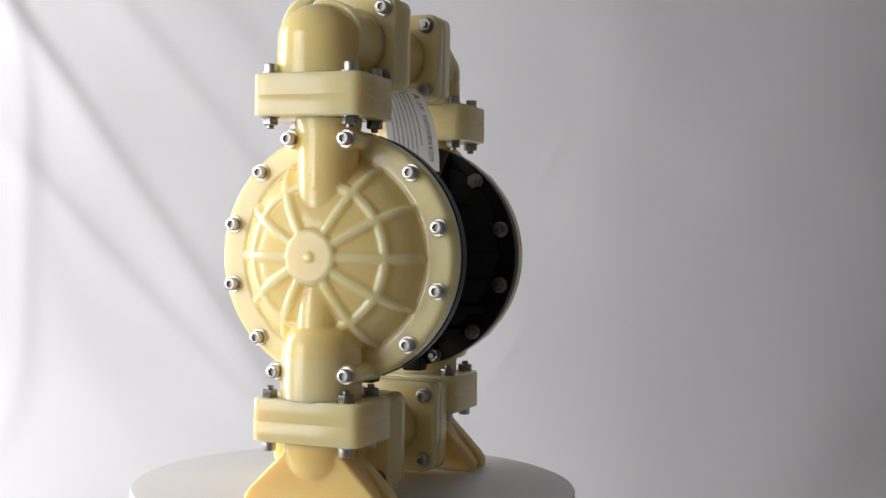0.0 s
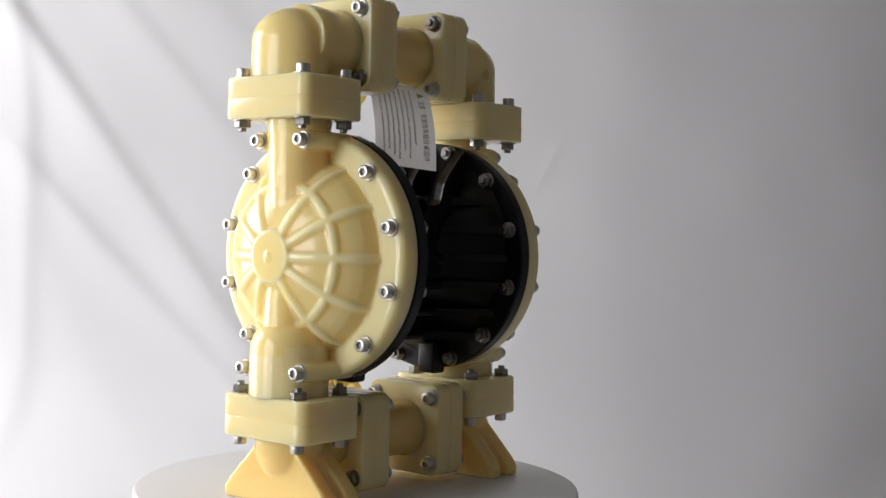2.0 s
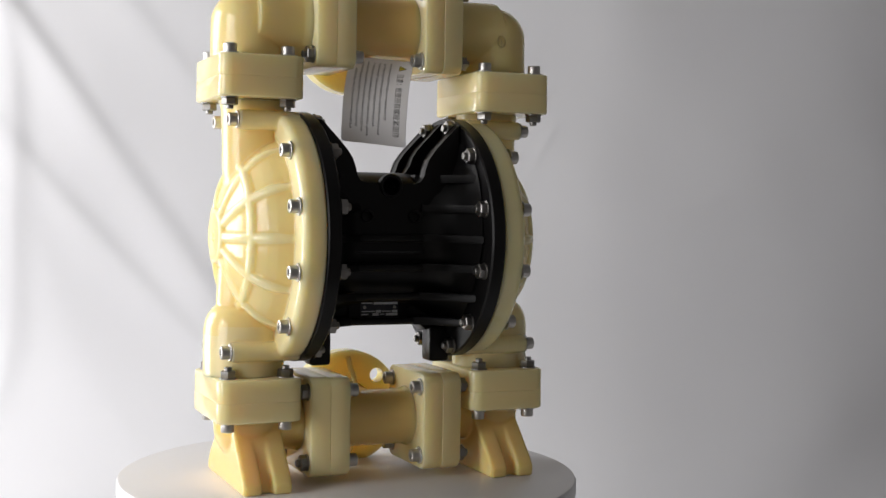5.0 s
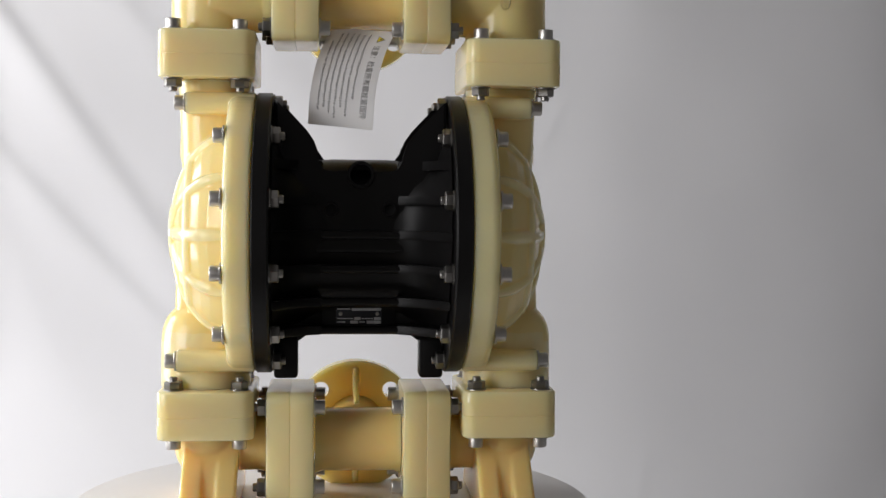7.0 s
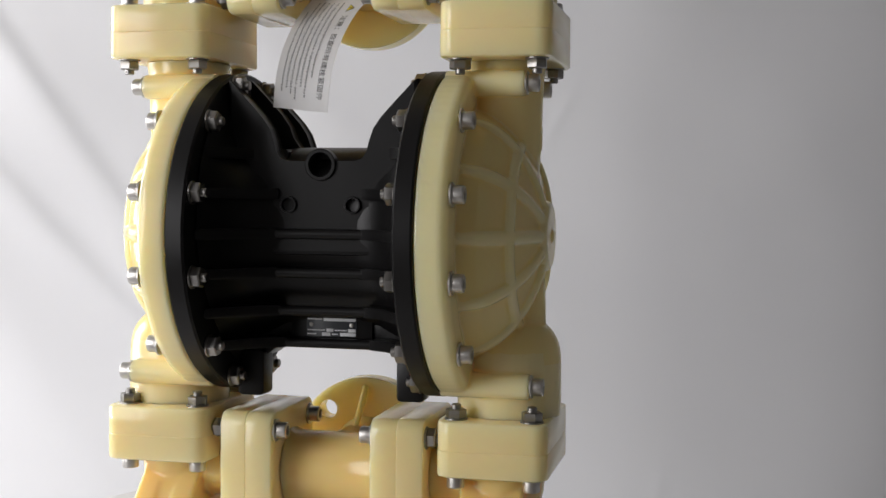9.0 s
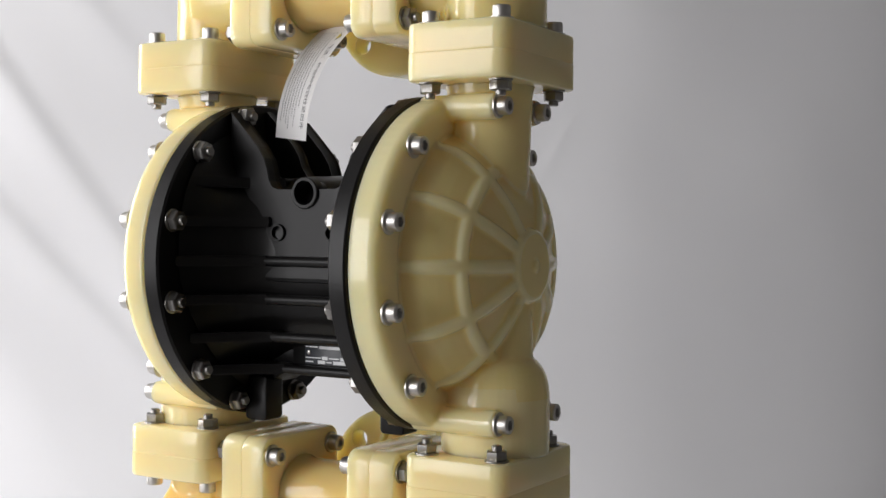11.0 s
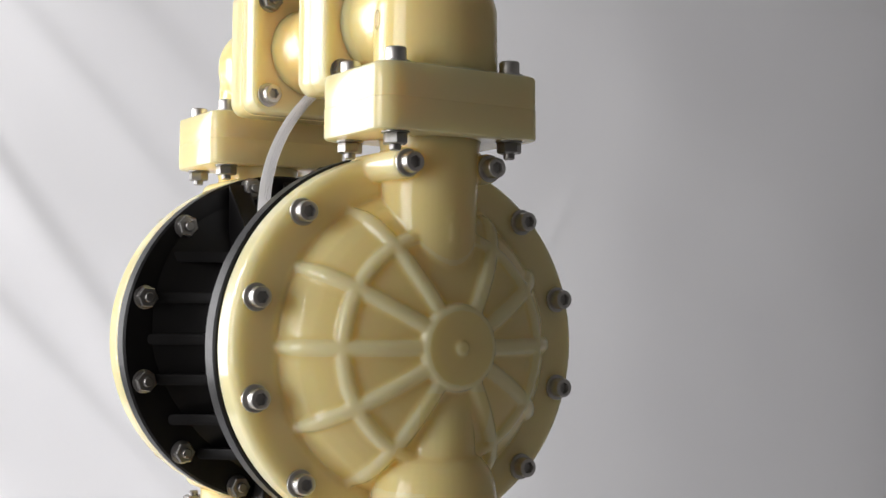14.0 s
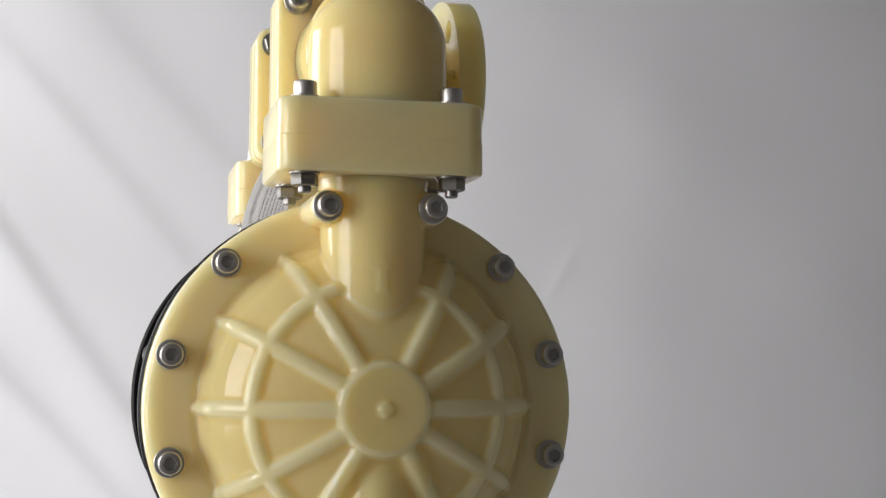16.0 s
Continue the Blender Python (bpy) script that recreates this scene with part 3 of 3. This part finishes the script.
body = part("centre_body", body_mesh(), pump, "matte black ribbed centre body", UP)
bm = bmesh.new()
lathe(bm, [(-X_MID + 0.0003, 0.11), (-X_MID + 0.0003, FLANGE_R + 0.0005), (-X_MID + 0.002, FLANGE_R + 0.002), (-X_IN - 0.002, FLANGE_R + 0.002), (-X_IN, FLANGE_R), (-X_IN, 0.11)], "x", 96)
widen(bm)
RIM = to_mesh("body_flange", bm, BLACK)
for k in (0, 1):
    part("body_flange", RIM, body, m=pose(0, 0, 0, 0, 0, 180 * k) @ Matrix.Translation((0, -0.0014, 0)) @ Matrix.Diagonal((1, (0.980, 0.998)[k], 1, 1)))
AIR_PORTS = ((0.0, 0.064, 0.0115), (-0.031, 0.027, 0.0062), (0.031, 0.027, 0.0062))


def drilled(me, holes, y):
    """The plate with round holes cut through it along y."""
    bm = bmesh.new()
    for x, z, r in holes:
        lathe(bm, [(-0.03, r), (0.03, r)], "y", 28, (x, y, z))
    cutter, plate_ = new("cutter", to_mesh("cutter", bm, BLACK)), new("plate", me)
    cut = plate_.modifiers.new("holes", "BOOLEAN")
    cut.operation, cut.object, cut.solver = "DIFFERENCE", cutter, "EXACT"
    bpy.context.view_layer.update()
    out = bpy.data.meshes.new_from_object(plate_.evaluated_get(bpy.context.evaluated_depsgraph_get()))
    out.name = "web"
    for p in out.polygons:
        p.use_smooth = False
    bpy.data.objects.remove(cutter)
    bpy.data.objects.remove(plate_)
    return out


# plates whose tops sweep down from the flanges to the saddle
sweep = [(0.034, 0.0665), (0.041, 0.069), (0.0455, 0.0755), (0.048, 0.086), (0.052, 0.0975), (0.060, 0.109), (0.072, 0.122), (0.084, 0.1345), (0.0918, 0.1425)]
for y0, half, dip in ((-0.0520, 0.0095, 0.0), (0.0, 0.007, 0.012), (0.0520, 0.0095, 0.0)):
    right = [(x, z + dip * (1 if z < 0.08 else 0.4)) for x, z in sweep]
    out = [(-0.0918, -0.02), (0.0918, -0.02)] + right[::-1] + [(-x, z) for x, z in right]
    bm = bmesh.new()
    prism(bm, [(z, x) for x, z in out], "y", y0 - half, y0 + half, 0.0045)
    web = to_mesh("web", bm, BLACK)
    if y0 < 0:
        web = drilled(web, [(x, z, r * 0.97) for x, z, r in AIR_PORTS], y0)
    part("web", web, body)
# level ridges between flanges and barrel, and along the barrel, front and back
for z in (0.074, 0.037, 0.0, -0.036, -0.072, -0.104):
    wide = math.sqrt(0.136 ** 2 - z * z)
    inner = 0.0665 * max(0.2, 1 - (abs(z) / (0.078 if z > 0 else 0.101)) ** 2.8) ** 0.36
    for sy in (-1, 1):
        for sx in (-1, 1):
            bm = bmesh.new()
            out = [(sx * 0.0916, sy * wide), (sx * 0.080, sy * (0.62 * wide + 0.38 * inner + 0.006)), (sx * 0.060, sy * (inner + 0.013)), (sx * 0.040, sy * (inner + 0.002)), (sx * 0.040, sy * 0.02), (sx * 0.0916, sy * 0.02)]
            prism(bm, out, "z", z - 0.0048, z + 0.0048, 0.0030)
            part("ridge", to_mesh("ridge", bm, BLACK), body)
        if z <= 0:
            bm = bmesh.new()
            tube(bm, [(-0.050, sy * (inner - 0.0015), z), (0.050, sy * (inner - 0.0015), z)], 0.0048, 12)
            part("ridge", to_mesh("ridge", bm, BLACK), body)
# mounting lug under each flange
for sx in (-1, 1):
    bm = bmesh.new()
    prism(bm, [(w, u) for u, w in rounded_rect(0.0130, 0.0220, 0.004, 3)], "y", -0.034, -0.008, 0.002, (sx * 0.0790, 0, -0.1350))
    part("lug", to_mesh("lug", bm, BLACK), body)
    # sloping skirt between the plate's pad and the lug
    bm = bmesh.new()
    prism(bm, [(z, sx * x) for x, z in ((0.0385, -0.1004), (0.0580, -0.1120), (0.0690, -0.1200), (0.0900, -0.1210), (0.0900, -0.0780), (0.0385, -0.0740))], "y", -0.0235, 0.018, 0.002)
    part("skirt", to_mesh("skirt", bm, BLACK), body)
# air ports
for x, z, r in AIR_PORTS:
    bm = bmesh.new()
    y = -0.0660
    n = 28
    ring = lambda rr, yy: [Vector((x + rr * math.cos(2 * math.pi * i / n), yy, z + rr * math.sin(2 * math.pi * i / n))) for i in range(n)]
    rings = add_loops(bm, [ring(r * 1.30, y + 0.012), ring(r * 1.30, y + 0.0025), ring(r * 1.22, y + 0.0015), ring(r, y + 0.0015), ring(r * 0.94, y + 0.0035), ring(r * 0.94, y + 0.026)], False)
    bm.faces.new(rings[-1])
    part("air_port", to_mesh("air_port", bm, BLACK), body)


# ---- name plate ----
PLATE_Y = -0.026


def flat_box(bm, x0, x1, z0, z1, y0, y1):
    prism(bm, [(z1, x1), (z1, x0), (z0, x0), (z0, x1)], "y", y0, y1, 0.0001)


def name_plate():
    bm = bmesh.new()
    flat_box(bm, -0.0400, 0.0400, -0.1006, -0.0700, PLATE_Y, PLATE_Y + 0.045)
    pad_ = part("plate_pad", to_mesh("plate_pad", bm, BLACK), body)
    bm = bmesh.new()
    flat_box(bm, -0.0250, 0.0250, -0.0985, -0.0750, PLATE_Y - 0.0012, PLATE_Y - 0.0002)
    plate = part("name_plate", to_mesh("name_plate", bm, PLATE_DARK), body, "small dark name plate with silver print fields")
    fields = [(-0.0195, 0.0240, -0.0791, -0.0758), (-0.0080, 0.0240, -0.0838, -0.0802), (-0.0050, 0.0020, -0.0940, -0.0908), (0.0165, 0.0240, -0.0940, -0.0908),
              (-0.0095, -0.0010, -0.0979, -0.0946), (0.0085, 0.0240, -0.0979, -0.0946)]
    return plate, fields


plate, fields = name_plate()
bm = bmesh.new()
for x0, x1, z0, z1 in fields + [(-0.0240, -0.0205, -0.0784, -0.0768), (-0.0240, -0.0095, -0.0826, -0.0813), (-0.0240, -0.0062, -0.0930, -0.0918), (0.0032, 0.0155, -0.0930, -0.0918),
                                (-0.0240, -0.0150, -0.0968, -0.0955), (0.0005, 0.0065, -0.0968, -0.0955)]:
    flat_box(bm, x0, x1, z0, z1, PLATE_Y - 0.0016, PLATE_Y - 0.0012)
me = to_mesh("print", bm, PLATE)
ob = new("print", me)
ob.parent = plate
for x in (-0.0200, 0.0200):
    bm = bmesh.new()
    lathe(bm, [(PLATE_Y - 0.0012, 0.0022), (PLATE_Y - 0.0024, 0.0020), (PLATE_Y - 0.0028, 0.0012)], "y", 16, (x, 0, -0.0872))
    ob = new("rivet", to_mesh("rivet", bm, STEEL))
    ob.parent = plate

# ---- curled paper tag hanging from the upper manifold ----
TAG_W, TAG_L = 0.0810, 0.1260
tag_top, tag_across = Vector((0.038, -0.036, 0.2195)), Vector((-0.0610, 0.0385, 0.0075)).normalized()
tag_out = Vector((-0.53, -0.85, 0.0)).normalized()


def tag_place(w, d, lift=0.0):
    """A point of the tag: w across from the warning edge, d down from the top; it leaves the pipe slanting and ends upright."""
    a0, a1 = radians(53), radians(4)
    n = 24
    p, q = Vector(tag_top), 0.0
    step = d / n
    for i in range(n):
        a = a0 + (a1 - a0) * min(1.0, (q + step / 2) / 0.115)
        p = p + tag_out * math.sin(a) * step * 0.92 + Vector((0, 0, -1)) * math.cos(a) * step
        q += step
    a = a0 + (a1 - a0) * min(1.0, q / 0.115)
    normal = (tag_out * math.cos(a) + Vector((0, 0, 1)) * math.sin(a)).normalized()
    return p + tag_across * w + normal * lift


def tag_piece(name, outline_polys, lift, mat, parent):
    """Flat shapes (w, d) laid onto the curled tag."""
    bm = bmesh.new()
    for poly in outline_polys:
        lo = [bm.verts.new(tag_place(w, d, lift)) for w, d in poly]
        bm.faces.new(lo)
    bmesh.ops.triangulate(bm, faces=bm.faces)
    me = bpy.data.meshes.new(name)
    bm.to_mesh(me)
    bm.free()
    me.materials.append(mat)
    ob = new(name, me)
    ob.parent = parent
    ob.matrix_basis = UP
    return ob


def hang_tag():
    root = tagged(new("hang_tag"), "curled white paper warning tag hanging from the upper manifold", "tag")
    bm = bmesh.new()
    nw, nd, th = 10, 28, 0.0004
    lays = []
    for lift in (0.0, -th):
        lays.append([[bm.verts.new(tag_place(TAG_W * i / nw, TAG_L * j / nd, lift)) for i in range(nw + 1)] for j in range(nd + 1)])
    for k, lay in enumerate(lays):
        for j in range(nd):
            for i in range(nw):
                f = (lay[j][i], lay[j][i + 1], lay[j + 1][i + 1], lay[j + 1][i])
                bm.faces.new(f if k else f[::-1])
    a, b = lays
    edge = [(0, i) for i in range(nw)] + [(j, nw) for j in range(nd)] + [(nd, i) for i in range(nw, 0, -1)] + [(j, 0) for j in range(nd, 0, -1)]
    for (j0, i0), (j1, i1) in zip(edge, edge[1:] + edge[:1]):
        bm.faces.new((a[j0][i0], a[j1][i1], b[j1][i1], b[j0][i0]))
    part("sheet", to_mesh("sheet", bm, PAPER), root, m=UP)
    # warning triangle
    tag_piece("warning_sign", [[(0.0068, 0.0170), (0.0162, 0.0116), (0.0162, 0.0224)]], 0.0004, INK, root)
    tag_piece("warning_field", [[(0.0084, 0.0170), (0.0154, 0.0130), (0.0154, 0.0210)]], 0.0007, YELLOW, root)
    tag_piece("warning_mark", [[(0.0105, 0.0164), (0.0133, 0.0164), (0.0133, 0.0176), (0.0105, 0.0176)], [(0.0139, 0.0164), (0.0148, 0.0164), (0.0148, 0.0176), (0.0139, 0.0176)]], 0.0009, INK, root)
    # the heading, set along the tag
    cu = bpy.data.curves.new("heading", "FONT")
    cu.body = "\u6ce8\u610f\uff1a\u68c0\u67e5\u6240\u6709\u87ba\u6813\u7d27\u56fa\u4ef6"
    cu.size = 0.0080
    cu.resolution_u = 2
    tmp = new("heading_curve", cu)
    bpy.context.view_layer.update()
    flat = tmp.evaluated_get(bpy.context.evaluated_depsgraph_get()).to_mesh()
    xs = [v.co.x for v in flat.vertices] or [0.0, 1.0]
    k = 0.088 / max(1e-6, max(xs) - min(xs))
    verts = [tag_place(0.0162 - v.co.y * 1.15, 0.0275 + (v.co.x - min(xs)) * k, 0.0004) for v in flat.vertices]
    me = bpy.data.meshes.new("heading")
    me.from_pydata(verts, [], [tuple(p.vertices) for p in flat.polygons])
    me.materials.append(INK)
    tmp.to_mesh_clear()
    bpy.data.objects.remove(tmp)
    part("heading", me, root, m=UP)
    # small lines that cannot be read
    rng = random.Random(5)
    lines = ((0.0260, 0.010, 0.094), (0.0335, 0.010, 0.113), (0.0405, 0.010, 0.104), (0.0475, 0.010, 0.117), (0.0545, 0.010, 0.112), (0.0615, 0.010, 0.106), (0.0685, 0.024, 0.110))
    for w, d0, d1 in lines:
        polys, d = [], d0
        while d < d1:
            step = rng.uniform(0.0016, 0.0024)
            h = rng.uniform(0.0020, 0.0027)
            bar = 0.0005
            for a in rng.sample((0.0, 0.28, 0.56, 0.84), 2):
                polys.append([(w + a * h, d), (w + a * h + bar, d), (w + a * h + bar, d + step), (w + a * h, d + step)])
            a = rng.choice((0.1, 0.45, 0.75))
            polys.append([(w, d + a * step), (w + h, d + a * step), (w + h, d + a * step + bar), (w, d + a * step + bar)])
            d += step + rng.uniform(0.0005, 0.0009)
            if rng.random() < 0.05:
                d += 0.002
        tag_piece("text_line", polys, 0.0004, INK, root)
        tag_piece("text_line", polys, -0.0008, INK, root)
    # tie that holds it
    bm = bmesh.new()
    tube(bm, [tag_place(0.006, 0.004, 0.001), (0.040, -0.030, 0.2215), (0.046, -0.034, 0.2195), (0.052, -0.043, 0.2185)], 0.0007, 8)
    part("tie", to_mesh("tie", bm, PAPER), root, m=UP)
    return root


tag = hang_tag()


# ---- movement: the turntable carries pump and tag round ----
def motions():
    rows = [(k / 2, pose(0, 0, 0, 0, 0, turn_at(k / 2))) for k in range(33)]
    walk(pump, rows)
    walk(tag, rows)
    walk(table, [(k / 2, pose(-0.027, 0.008, 0, 0, 0, turn_at(k / 2))) for k in range(33)])


motions()
